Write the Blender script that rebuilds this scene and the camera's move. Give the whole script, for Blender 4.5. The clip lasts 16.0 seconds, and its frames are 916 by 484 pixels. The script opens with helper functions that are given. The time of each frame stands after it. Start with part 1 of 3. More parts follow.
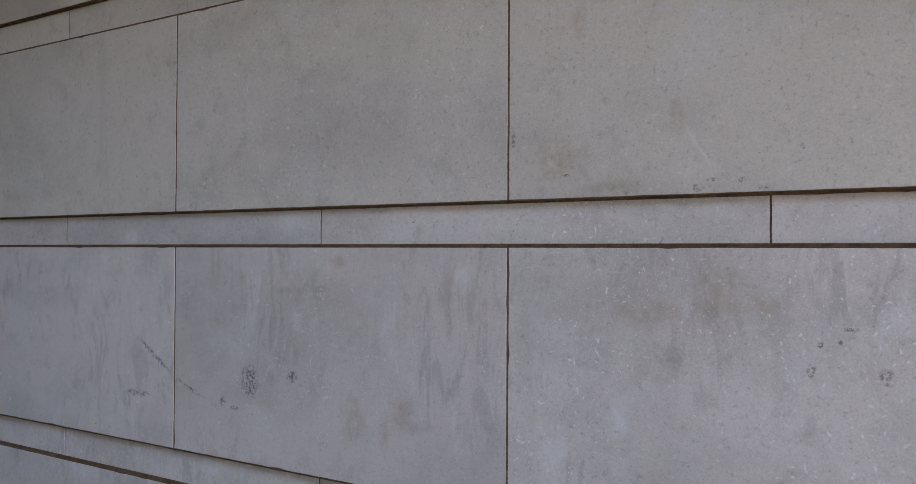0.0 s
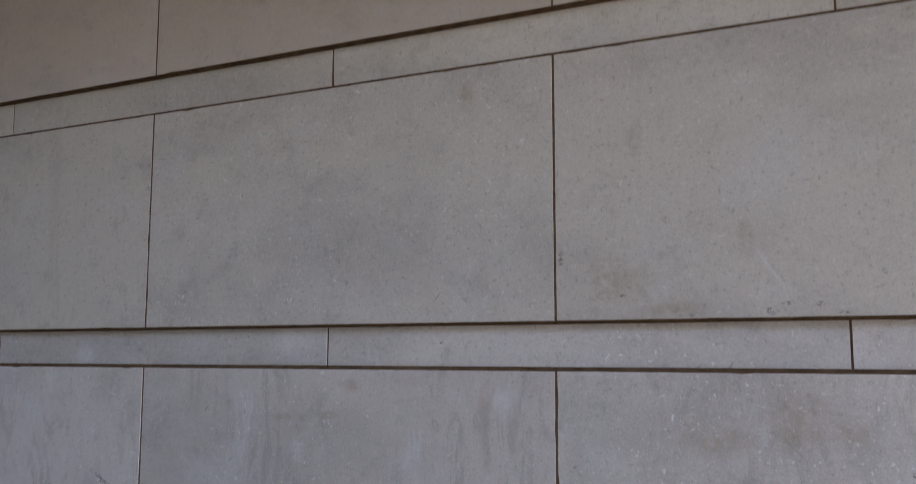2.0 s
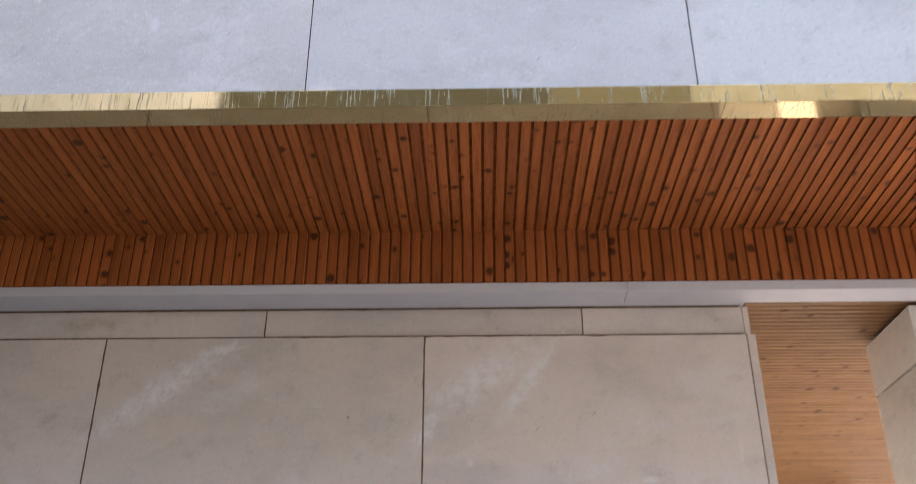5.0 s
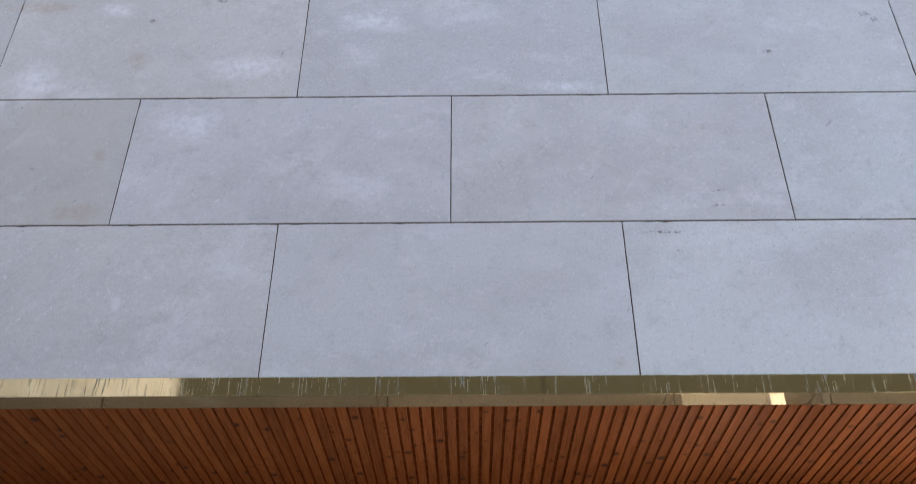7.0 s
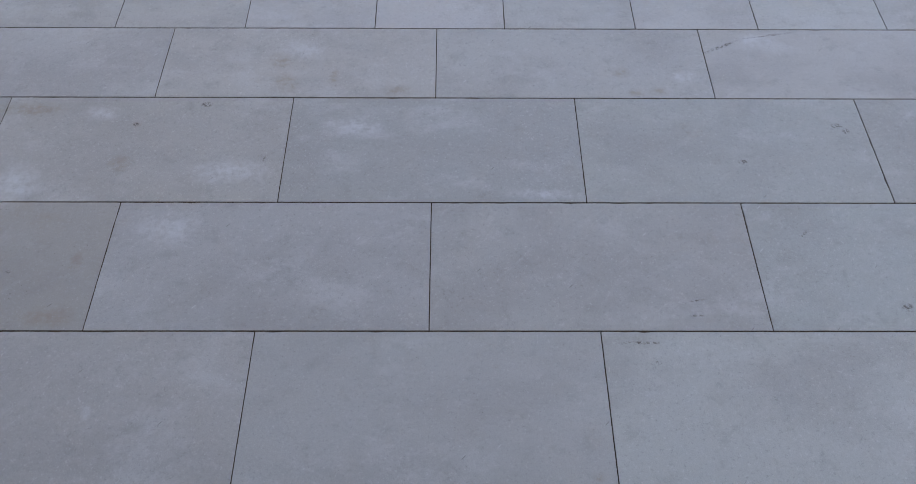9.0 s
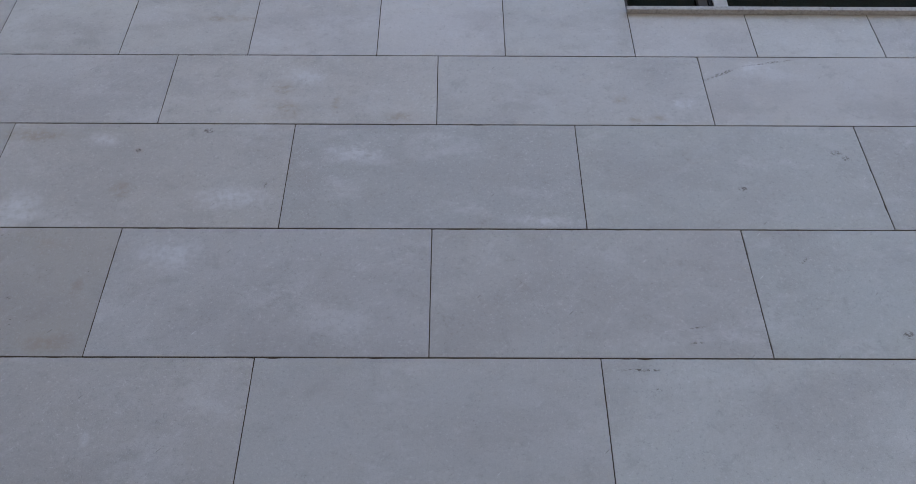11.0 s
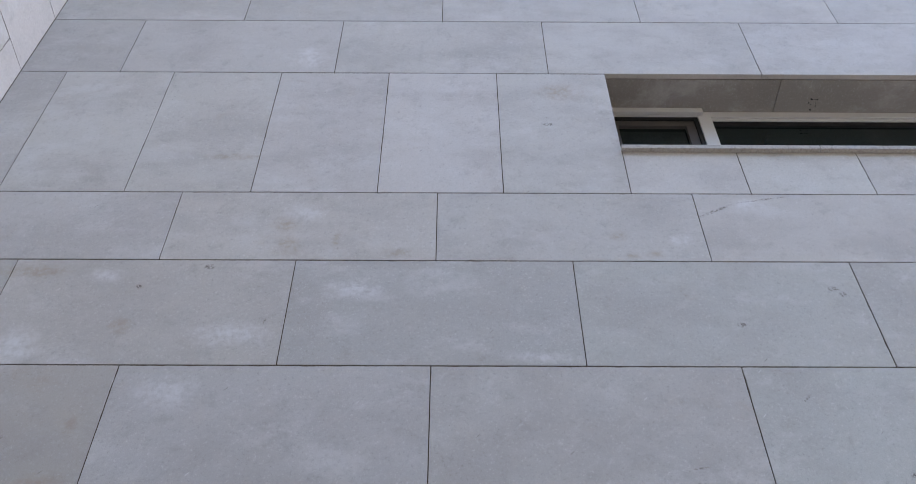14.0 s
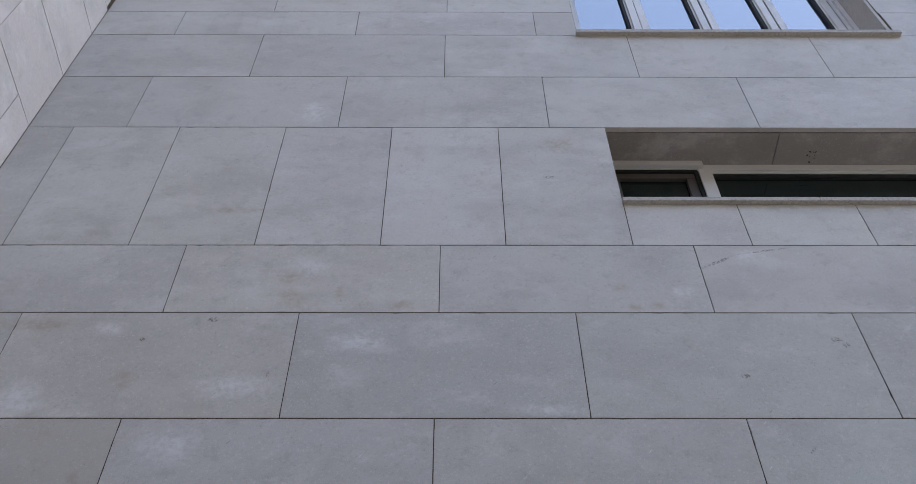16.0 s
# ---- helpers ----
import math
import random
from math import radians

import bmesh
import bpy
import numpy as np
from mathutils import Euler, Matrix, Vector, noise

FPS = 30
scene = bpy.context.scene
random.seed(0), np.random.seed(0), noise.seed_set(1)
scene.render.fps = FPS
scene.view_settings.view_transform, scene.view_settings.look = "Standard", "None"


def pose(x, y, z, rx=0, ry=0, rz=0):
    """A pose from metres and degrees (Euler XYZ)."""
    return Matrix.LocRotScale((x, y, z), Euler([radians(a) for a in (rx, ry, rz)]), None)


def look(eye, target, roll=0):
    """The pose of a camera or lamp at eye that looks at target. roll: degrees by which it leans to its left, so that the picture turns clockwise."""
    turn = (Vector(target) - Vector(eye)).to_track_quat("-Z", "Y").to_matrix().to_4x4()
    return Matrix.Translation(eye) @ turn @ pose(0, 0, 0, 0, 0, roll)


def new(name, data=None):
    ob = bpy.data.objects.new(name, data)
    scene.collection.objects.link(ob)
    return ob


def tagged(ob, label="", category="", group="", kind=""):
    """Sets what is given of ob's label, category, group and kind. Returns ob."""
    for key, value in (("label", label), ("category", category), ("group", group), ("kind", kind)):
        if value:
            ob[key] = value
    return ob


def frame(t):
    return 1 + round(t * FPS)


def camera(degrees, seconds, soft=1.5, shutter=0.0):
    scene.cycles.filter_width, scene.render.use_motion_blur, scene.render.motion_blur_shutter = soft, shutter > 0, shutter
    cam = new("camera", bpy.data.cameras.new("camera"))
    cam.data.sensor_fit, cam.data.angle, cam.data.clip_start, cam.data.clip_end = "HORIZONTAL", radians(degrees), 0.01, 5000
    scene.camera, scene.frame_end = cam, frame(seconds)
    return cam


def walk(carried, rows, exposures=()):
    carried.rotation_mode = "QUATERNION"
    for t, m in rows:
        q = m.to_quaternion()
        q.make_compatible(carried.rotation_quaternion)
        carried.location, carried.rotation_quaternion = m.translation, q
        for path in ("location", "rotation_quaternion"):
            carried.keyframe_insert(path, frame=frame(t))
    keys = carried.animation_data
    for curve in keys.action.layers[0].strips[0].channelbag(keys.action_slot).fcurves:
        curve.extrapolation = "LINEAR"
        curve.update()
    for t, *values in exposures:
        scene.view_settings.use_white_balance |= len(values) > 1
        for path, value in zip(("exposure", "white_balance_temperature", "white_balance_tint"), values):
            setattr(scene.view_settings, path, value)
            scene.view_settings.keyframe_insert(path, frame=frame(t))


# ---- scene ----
cam = camera(52.2, 16.0, soft=0.70, shutter=0.45)
PATH = [
    (0, (2.359, -1.813, 1.591), (1.194, -0.188, 1.615), 0.3),
    (0.5, (2.313, -1.82, 1.601), (1.156, -0.189, 1.635), 0.2),
    (1, (2.192, -1.867, 1.613), (1.086, -0.203, 1.698), 0.1),
    (1.5, (2.069, -1.88, 1.607), (1.055, -0.163, 1.764), 0.1),
    (2, (1.925, -1.925, 1.636), (1.037, -0.15, 1.879), 0.1),
    (2.5, (1.784, -2.097, 1.657), (1.052, -0.269, 2.006), 0.2),
    (3, (1.7, -2.347, 1.679), (1.133, -0.482, 2.129), 0.2),
    (3.2, (1.67, -2.461, 1.694), (1.163, -0.594, 2.201), 0.3),
    (3.5, (1.599, -2.625, 1.723), (1.185, -0.753, 2.291), 0.3),
    (4, (1.479, -2.89, 1.731), (1.221, -1.026, 2.41), 0.5),
    (4.5, (1.408, -3.121, 1.744), (1.292, -1.289, 2.538), 0.1),
    (5, (1.409, -3.268, 1.734), (1.363, -1.492, 2.654), 0.1),
    (5.2, (1.425, -3.322, 1.758), (1.398, -1.563, 2.709), 0.1),
    (7.3, (1.556, -3.636, 2.204), (1.537, -1.999, 3.353), -0.1),
    (7.5, (1.566, -3.646, 2.216), (1.548, -2.024, 3.385), -0.2),
    (8, (1.575, -3.647, 2.232), (1.562, -2.057, 3.445), -0.2),
    (8.5, (1.563, -3.663, 2.247), (1.57, -2.094, 3.489), -0.3),
    (9, (1.556, -3.657, 2.241), (1.572, -2.108, 3.506), -0.3),
    (11.5, (1.567, -3.671, 2.25), (1.576, -2.163, 3.564), -0.0),
    (12, (1.556, -3.674, 2.254), (1.568, -2.182, 3.586), -0.1),
    (12.5, (1.56, -3.677, 2.257), (1.568, -2.217, 3.625), -0.1),
    (13, (1.562, -3.692, 2.268), (1.569, -2.283, 3.687), -0.1),
    (13.5, (1.566, -3.697, 2.271), (1.573, -2.333, 3.733), -0.0),
    (14, (1.567, -3.699, 2.27), (1.577, -2.372, 3.766), -0.1),
    (14.5, (1.568, -3.702, 2.268), (1.579, -2.409, 3.794), -0.1),
    (15, (1.561, -3.713, 2.266), (1.573, -2.446, 3.814), -0.2),
    (15.5, (1.563, -3.7, 2.259), (1.572, -2.453, 3.822), -0.1),
    (16, (1.56, -3.704, 2.252), (1.567, -2.465, 3.822), -0.2),
]
walk(cam, [(t, look(e, a, r)) for t, e, a, r in PATH], exposures=[(0, 3.25, 7280, 15.5), (2, 3.15, 7280, 15.5), (3, 3.04, 7160, 16.5), (3.5, 3, 7060, 16.2), (4.5, 3.55, 6960, 17), (5, 3.97, 6960, 17.5), (7.5, 3.32, 6760, 14.6), (9, 2.85, 6680, 14.6), (11.5, 2.73, 6750, 14.6), (13.2, 2.97, 6910, 14.8), (14.5, 3.09, 7080, 15), (16, 2.72, 7160, 15)])

# ---- world, sun ----
SUN_EL, SUN_AZ = radians(42), radians(46)
world = bpy.data.worlds.new("world")
scene.world = world
world.use_nodes = True
wt = world.node_tree
sky = wt.nodes.new("ShaderNodeTexSky")
sky.sky_type = "NISHITA"
sky.sun_disc = False
sky.sun_elevation, sky.sun_rotation = SUN_EL, SUN_AZ
sky.air_density, sky.dust_density = 1.0, 1.2
wt.links.new(sky.outputs[0], wt.nodes["Background"].inputs[0])
wt.nodes["Background"].inputs[1].default_value = 0.15
sun = new("sun", bpy.data.lights.new("sun", "SUN"))
sun.data.energy, sun.data.angle, sun.data.color = 3.6, radians(0.53), (1.0, 0.94, 0.85)
to_sun = Vector((math.sin(SUN_AZ) * math.cos(SUN_EL), math.cos(SUN_AZ) * math.cos(SUN_EL), math.sin(SUN_EL)))
sun.matrix_world = look(to_sun * 50, (0, 0, 0))


# ---- materials ----
class Mat:
    """A small builder of node materials."""

    def __init__(self, name):
        self.mat = bpy.data.materials.new(name)
        self.mat.use_nodes = True
        self.t = self.mat.node_tree
        self.bsdf = self.t.nodes["Principled BSDF"]

    def node(self, kind):
        return self.t.nodes.new("ShaderNode" + kind)

    def put(self, sock, v):
        if isinstance(v, bpy.types.NodeSocket):
            self.t.links.new(v, sock)
        elif isinstance(v, (tuple, list)) and sock.type == "RGBA" and len(v) == 3:
            sock.default_value = (*v, 1)
        else:
            sock.default_value = v

    def math(self, op, a, b=0.0, c=0.0, clamp=False):
        n = self.node("Math")
        n.operation, n.use_clamp = op, clamp
        for s, v in zip(n.inputs, (a, b, c)):
            self.put(s, v)
        return n.outputs[0]

    def vec(self, op, a, b=(0, 0, 0)):
        n = self.node("VectorMath")
        n.operation = op
        self.put(n.inputs[0], a)
        self.put(n.inputs[1], b)
        return n.outputs["Value"] if op in ("LENGTH", "DISTANCE", "DOT_PRODUCT") else n.outputs[0]

    def noise(self, co, scale, detail=3.0, rough=0.55, warp=0.0):
        n = self.node("TexNoise")
        for k, v in (("Vector", co), ("Scale", scale), ("Detail", detail), ("Roughness", rough), ("Distortion", warp)):
            self.put(n.inputs[k], v)
        return n.outputs["Fac"]

    def cells(self, co, scale, out="Distance", jitter=1.0):
        n = self.node("TexVoronoi")
        for k, v in (("Vector", co), ("Scale", scale), ("Randomness", jitter)):
            self.put(n.inputs[k], v)
        return n.outputs[out]

    def ramp(self, v, lo, hi, a=0.0, b=1.0):
        n = self.node("MapRange")
        n.interpolation_type = "SMOOTHSTEP"
        for s, x in zip(n.inputs, (v, lo, hi, a, b)):
            self.put(s, x)
        return n.outputs[0]

    def mix(self, fac, a, b, how="MIX"):
        n = self.node("Mix")
        n.data_type, n.blend_type = "RGBA", how
        self.put(n.inputs[0], fac)
        self.put(n.inputs[6], a)
        self.put(n.inputs[7], b)
        return n.outputs[2]

    def bump(self, height, strength, distance):
        n = self.node("Bump")
        self.put(n.inputs["Height"], height)
        n.inputs["Strength"].default_value = strength
        n.inputs["Distance"].default_value = distance
        self.t.links.new(n.outputs[0], self.bsdf.inputs["Normal"])

    def done(self, colour, rough, metal=0.0, spec=0.4):
        for k, v in (("Base Color", colour), ("Roughness", rough), ("Metallic", metal), ("Specular IOR Level", spec)):
            self.put(self.bsdf.inputs[k], v)
        return self.mat


# marks that have a place of their own on the walls: x, z, half length, half width, slope in degrees
UPPER_PALE = [
    (1.153, 5.072, 0.112, 0.053, 0), (0.67, 4.812, 0.121, 0.058, 0), (0.489, 4.523, 0.105, 0.07, 0), (1.912, 4.701, 0.103, 0.028, 0), (0.892, 5.576, 0.085, 0.067, 0),
    (2.941, 5.651, 0.064, 0.043, 0), (-0.159, 4.745, 0.078, 0.095, 0), (0.098, 5.148, 0.074, 0.036, 0), (2.576, 5.397, 0.057, 0.035, 0), (0.745, 6.947, 0.079, 0.105, 0),
    (0.374, 3.738, 0.015, 0.026, 0)]
UPPER_BROWN = [
    (0.839, 5.349, 0.051, 0.062, 0), (1.047, 5.377, 0.018, 0.058, 0), (1.34, 5.302, 0.061, 0.026, 0), (2.307, 5.423, 0.037, 0.028, 0), (2.355, 5.288, 0.028, 0.023, 0),
    (2.453, 5.3, 0.041, 0.023, 0), (0.179, 4.368, 0.019, 0.044, 0), (0.138, 4.118, 0.082, 0.039, 0), (-0.219, 5.179, 0.148, 0.032, 0), (0.228, 4.858, 0.038, 0.046, 0),
    (0.247, 5.088, 0.019, 0.018, 0), (0.809, 5.494, 0.058, 0.048, 0), (0.481, 6.006, 0.127, 0.025, 0), (2.163, 6.607, 0.115, 0.071, 0),
    (2.022, 3.513, 0.016, 0.016, 0)]
UPPER_DARK = [
    (3.171, 5.088, 0.022, 0.015, 0), (3.201, 5.057, 0.013, 0.014, 0), (2.741, 4.879, 0.021, 0.013, 0), (2.425, 4.124, 0.024, 0.005, 0), (0.519, 5.212, 0.019, 0.014, 0),
    (3.184, 4.161, 0.021, 0.02, 0), (-0.056, 4.314, 0.01, 0.008, 0), (0.247, 5.088, 0.012, 0.011, 0), (2.783, 5.604, 0.095, 0.01, 29), (3.015, 5.684, 0.13, 0.006, 11),
    (2.439, 4.19, 0.029, 0.004, 8), (2.896, 4.5, 0.027, 0.005, 47), (2.213, 4.01, 0.076, 0.006, 0), (2.264, 3.93, 0.012, 0.009, 0), (2.052, 6.3, 0.03, 0.016, 0),
    (0.804, 4.893, 0.017, 0.004, 81)]
LOWER_PALE = [
    (1.07, 1.54, 0.037, 0.036, 0), (-0.36, 1.575, 0.035, 0.029, 0), (-0.242, 1.64, 0.037, 0.033, 0), (0.489, 1.67, 0.049, 0.023, 0), (1.304, 1.154, 0.044, 0.051, 0),
    (1.481, 1.238, 0.03, 0.049, 0), (1.368, 2.553, 0.012, 0.015, 0), (1.279, 2.375, 0.009, 0.019, 0), (1.995, 2.49, 0.031, 0.011, 0), (0.113, 0.969, 0.133, 0.03, -3),
    (-0.473, 0.856, 0.076, 0.02, -3), (0.264, 2.841, 0.272, 0.05, 36), (0.433, 2.974, 0.102, 0.03, 23), (1.415, 2.87, 0.198, 0.07, 30), (1.579, 2.848, 0.173, 0.03, 56),
    (1.212, 2.679, 0.088, 0.03, 67), (2.32, 2.594, 0.008, 0.035, 0), (1.659, 1.803, 0.046, 0.004, -56), (2.016, 1.304, 0.021, 0.003, -40)]
LOWER_BROWN = [
    (1.697, 1.516, 0.056, 0.051, 0), (1.541, 1.469, 0.07, 0.027, 0), (1.783, 1.496, 0.034, 0.018, 0), (0.729, 1.159, 0.04, 0.054, 0), (0.894, 1.193, 0.029, 0.046, 0),
    (0.83, 1.138, 0.017, 0.038, 0), (0.486, 1.486, 0.059, 0.008, 0), (0.607, 1.494, 0.028, 0.008, 0), (1.033, 1.539, 0.016, 0.031, 0), (0.67, 1.566, 0.025, 0.016, 0),
    (1.462, 1.731, 0.059, 0.013, 0), (1.609, 1.872, 0.015, 0.038, 0), (1.386, 2.101, 0.014, 0.028, 0), (1.33, 1.797, 0.064, 0.042, 0), (1.99, 2.383, 0.009, 0.03, 0),
    (0.98, 2.244, 0.02, 0.036, 0), (1.379, 2.105, 0.014, 0.024, 0), (-0.108, 3.098, 0.135, 0.021, 0)]
LOWER_DARK = [
    (1.892, 1.426, 0.006, 0.01, 0), (1.928, 1.43, 0.006, 0.005, 0), (1.947, 1.454, 0.014, 0.004, 0), (1.876, 1.373, 0.008, 0.011, 0), (2.008, 1.373, 0.014, 0.015, 0),
    (0.335, 1.229, 0.033, 0.046, 0), (-0.182, 1.146, 0.065, 0.012, 0), (0.221, 1.16, 0.013, 0.017, 0), (0.272, 1.143, 0.02, 0.007, 0), (0.505, 1.251, 0.018, 0.019, 0),
    (1.214, 1.85, 0.006, 0.015, 0), (1.353, 1.764, 0.008, 0.003, 0), (1.65, 1.726, 0.016, 0.008, 0), (1.684, 1.741, 0.014, 0.004, 0), (1.743, 1.739, 0.007, 0.005, 0),
    (1.782, 1.721, 0.013, 0.003, 0), (1.497, 1.719, 0.012, 0.004, 0), (0.93, 2.719, 0.005, 0.008, 0), (-0.1, 1.272, 0.097, 0.008, -32), (0.073, 1.183, 0.058, 0.008, -20)]


def limestone(name, pale_marks, brown_marks, dark_marks, flecks, speckle, chalk):
    """Honed pale limestone: clouds, fossil flecks, pits, runs of dirt and the marks of its wall."""
    m = Mat(name)
    pos = m.node("NewGeometry").outputs["Position"]
    info = m.node("ObjectInfo")
    rnd, tint, drip = info.outputs["Random"], info.outputs["Color"], info.outputs["Alpha"]

    def own(k):
        return m.math("FRACT", m.math("MULTIPLY", rnd, k))

    shift = m.node("CombineXYZ")
    for i, k in enumerate((37.0, 19.0, 53.0)):
        m.put(shift.inputs[i], m.math("MULTIPLY", rnd, k))
    co = m.vec("ADD", pos, shift.outputs[0])

    # tone of each slab, by its bed in the quarry
    col = m.mix(rnd, (0.451, 0.435, 0.415), (0.543, 0.528, 0.507))
    col = m.mix(m.ramp(own(5.7), 0.0, 1.0, 0.0, 0.35), col, (0.481, 0.476, 0.466))
    col = m.mix(1.0, col, tint, "MULTIPLY")

    # clouds at several sizes, drawn out along the bed
    bed = m.vec("MULTIPLY", co, (0.75, 1.0, 1.25))
    cloud = m.noise(bed, 2.2, 9.0, 0.66, 0.15)
    col = m.mix(m.ramp(cloud, 0.42, 0.66, 0.0, 0.46), col, (0.354, 0.328, 0.302))
    haze = m.noise(m.vec("ADD", bed, (13, 4, 2)), 3.6, 10.0, 0.70, 0.15)
    col = m.mix(m.ramp(haze, 0.51, 0.70, 0.0, 0.42), col, (0.615, 0.606, 0.592))
    mid = m.noise(co, 11.0, 9.0, 0.72, 0.2)
    col = m.mix(m.ramp(mid, 0.52, 0.72, 0.0, 0.42), col, (0.318, 0.297, 0.271))
    rusty = m.noise(m.vec("ADD", bed, (21, 5, 2)), 2.3, 9.0, 0.70, 0.6)
    col = m.mix(m.ramp(rusty, 0.60, 0.74, 0.0, 0.32), col, (0.369, 0.287, 0.205))

    # runs of water and splashes down the face
    runs = m.noise(m.vec("MULTIPLY", co, (9, 9, 1.3)), 1.0, 6.0, 0.66, 0.4)
    col = m.mix(m.math("MULTIPLY", m.ramp(runs, 0.54, 0.72), m.ramp(own(7.31), 0.4, 0.9, 0.03, 0.22)), col, (0.318, 0.302, 0.282))
    drips = m.noise(m.vec("MULTIPLY", co, (15, 15, 4.5)), 1.0, 6.0, 0.66, 1.3)
    wet = m.math("MULTIPLY", drip, m.ramp(m.noise(co, 2.9, 4.0, 0.6), 0.42, 0.60, 0.05, 1.0))
    col = m.mix(m.math("MULTIPLY", m.ramp(drips, 0.50, 0.62), wet), col, (0.307, 0.287, 0.271))
    col = m.mix(m.math("MULTIPLY", m.ramp(drips, 0.45, 0.33), m.math("MULTIPLY", wet, 0.9)), col, (0.656, 0.651, 0.656))

    # slanting pale wisps on some slabs
    slant = m.node("Mapping")
    m.put(slant.inputs["Vector"], co)
    slant.inputs["Rotation"].default_value = (0, radians(48), 0)
    wisp = m.noise(m.vec("MULTIPLY", slant.outputs[0], (2.2, 5, 6)), 1.3, 10.0, 0.70, 1.0)
    col = m.mix(m.math("MULTIPLY", m.ramp(wisp, 0.54, 0.72), m.ramp(own(29.3), 0.4, 1.0, 0.0, 0.20)), col, (0.689, 0.686, 0.676))

    # fossil flecks lying every way
    warp = m.node("TexNoise")
    m.put(warp.inputs["Vector"], co)
    warp.inputs["Scale"].default_value = 30.0
    bent = m.node("VectorMath")
    bent.operation = "MULTIPLY_ADD"
    m.put(bent.inputs[0], warp.outputs["Color"])
    bent.inputs[1].default_value = (0.07, 0.07, 0.07)
    m.put(bent.inputs[2], co)
    fco = bent.outputs[0]
    dens = m.math("MULTIPLY", m.ramp(m.noise(co, 2.4, 3.0), 0.26, 0.56), m.ramp(own(13.7), 0.2, 0.8, 0.4 * flecks, flecks))
    sep = m.node("SeparateColor")
    m.put(sep.inputs[0], m.cells(fco, 56.0, "Color"))
    big = m.math("MULTIPLY", m.ramp(m.cells(fco, 56.0), 0.15, 0.22, 1.0, 0.0), m.math("GREATER_THAN", sep.outputs[0], 0.60))
    small = m.ramp(m.cells(fco, 120.0), 0.16, 0.26, 0.55, 0.0)
    col = m.mix(m.math("MULTIPLY", m.math("MAXIMUM", big, small), dens), col, (0.76, 0.75, 0.735))

    # grain and specks
    grain = m.noise(co, 240.0, 2.0, 0.7)
    col = m.mix(m.ramp(grain, 0.3, 0.6, 0.20 * speckle, 0.0), col, (0.205, 0.195, 0.179))
    speck = m.noise(m.vec("ADD", co, (5, 9, 1)), 80.0, 5.0, 0.78)
    col = m.mix(m.ramp(speck, 0.55, 0.70, 0.0, 0.55 * speckle), col, (0.215, 0.205, 0.19))
    col = m.mix(m.ramp(speck, 0.44, 0.30, 0.0, 0.50 * speckle), col, (0.689, 0.681, 0.661))

    # small ragged pits, in drifts on some slabs
    pco = m.vec("MULTIPLY", m.vec("ADD", co, m.vec("MULTIPLY", warp.outputs["Color"], (0.02, 0.02, 0.02))), (0.8, 1.0, 1.3))
    pc = m.node("SeparateColor")
    m.put(pc.inputs[0], m.cells(pco, 80.0, "Color"))
    drift = m.ramp(m.noise(m.vec("ADD", bed, (3, 31, 8)), 2.2, 6.0, 0.65), 0.52, 0.70, 0.0, 0.30)
    reach = m.math("MULTIPLY", m.math("ADD", m.math("MULTIPLY", drift, m.ramp(own(3.3), 0.55, 0.9)), 0.10), m.ramp(pc.outputs[0], 0.2, 1.0, 0.4, 1.0))
    pit = m.math("LESS_THAN", m.math("ADD", m.cells(pco, 80.0), m.math("MULTIPLY", m.noise(co, 260.0), 0.10)), m.math("ADD", reach, 0.02))
    pit = m.math("MULTIPLY", pit, m.math("GREATER_THAN", pc.outputs[1], 0.80))
    col = m.mix(m.math("MULTIPLY", pit, 0.75), col, (0.10, 0.088, 0.078))

    # short scratches
    sco = m.vec("MULTIPLY", slant.outputs[0], (5.0, 26.0, 34.0))
    sc = m.node("SeparateColor")
    m.put(sc.inputs[0], m.cells(sco, 1.0, "Color"))
    cut = m.math("MULTIPLY", m.ramp(m.cells(sco, 1.0), 0.03, 0.08, 0.6, 0.0), m.math("GREATER_THAN", sc.outputs[2], 0.80))
    col = m.mix(cut, col, m.mix(m.math("GREATER_THAN", sc.outputs[0], 0.5), (0.17, 0.155, 0.14), (0.689, 0.686, 0.676)))

    # the marks of this wall
    rim = m.math("MULTIPLY", m.math("SUBTRACT", m.noise(pos, 13.0, 8.0, 0.72, 0.4), 0.5), 2.4)
    crumb = m.ramp(m.noise(pos, 90.0, 5.0, 0.8), 0.46, 0.56)
    patch = m.ramp(m.noise(pos, 30.0, 7.0, 0.72), 0.34, 0.62, 0.15, 1.0)

    def marks(spots):
        """How far outside the nearest mark a place lies, with an uneven rim."""
        near = None
        for x, z, a, b, turn in spots:
            n = m.node("Mapping")
            n.vector_type = "TEXTURE"
            m.put(n.inputs["Vector"], pos)
            n.inputs["Location"].default_value = (x, 0, z)
            n.inputs["Rotation"].default_value = (0, -radians(turn), 0)
            n.inputs["Scale"].default_value = (a, 1000, b)
            d = m.vec("LENGTH", n.outputs[0])
            near = d if near is None else m.math("MINIMUM", near, d)
        return m.math("ADD", near, rim)

    col = m.mix(m.math("MULTIPLY", m.ramp(marks(pale_marks), 0.2, 1.6, chalk, 0.0), patch), col, (0.676, 0.676, 0.676))
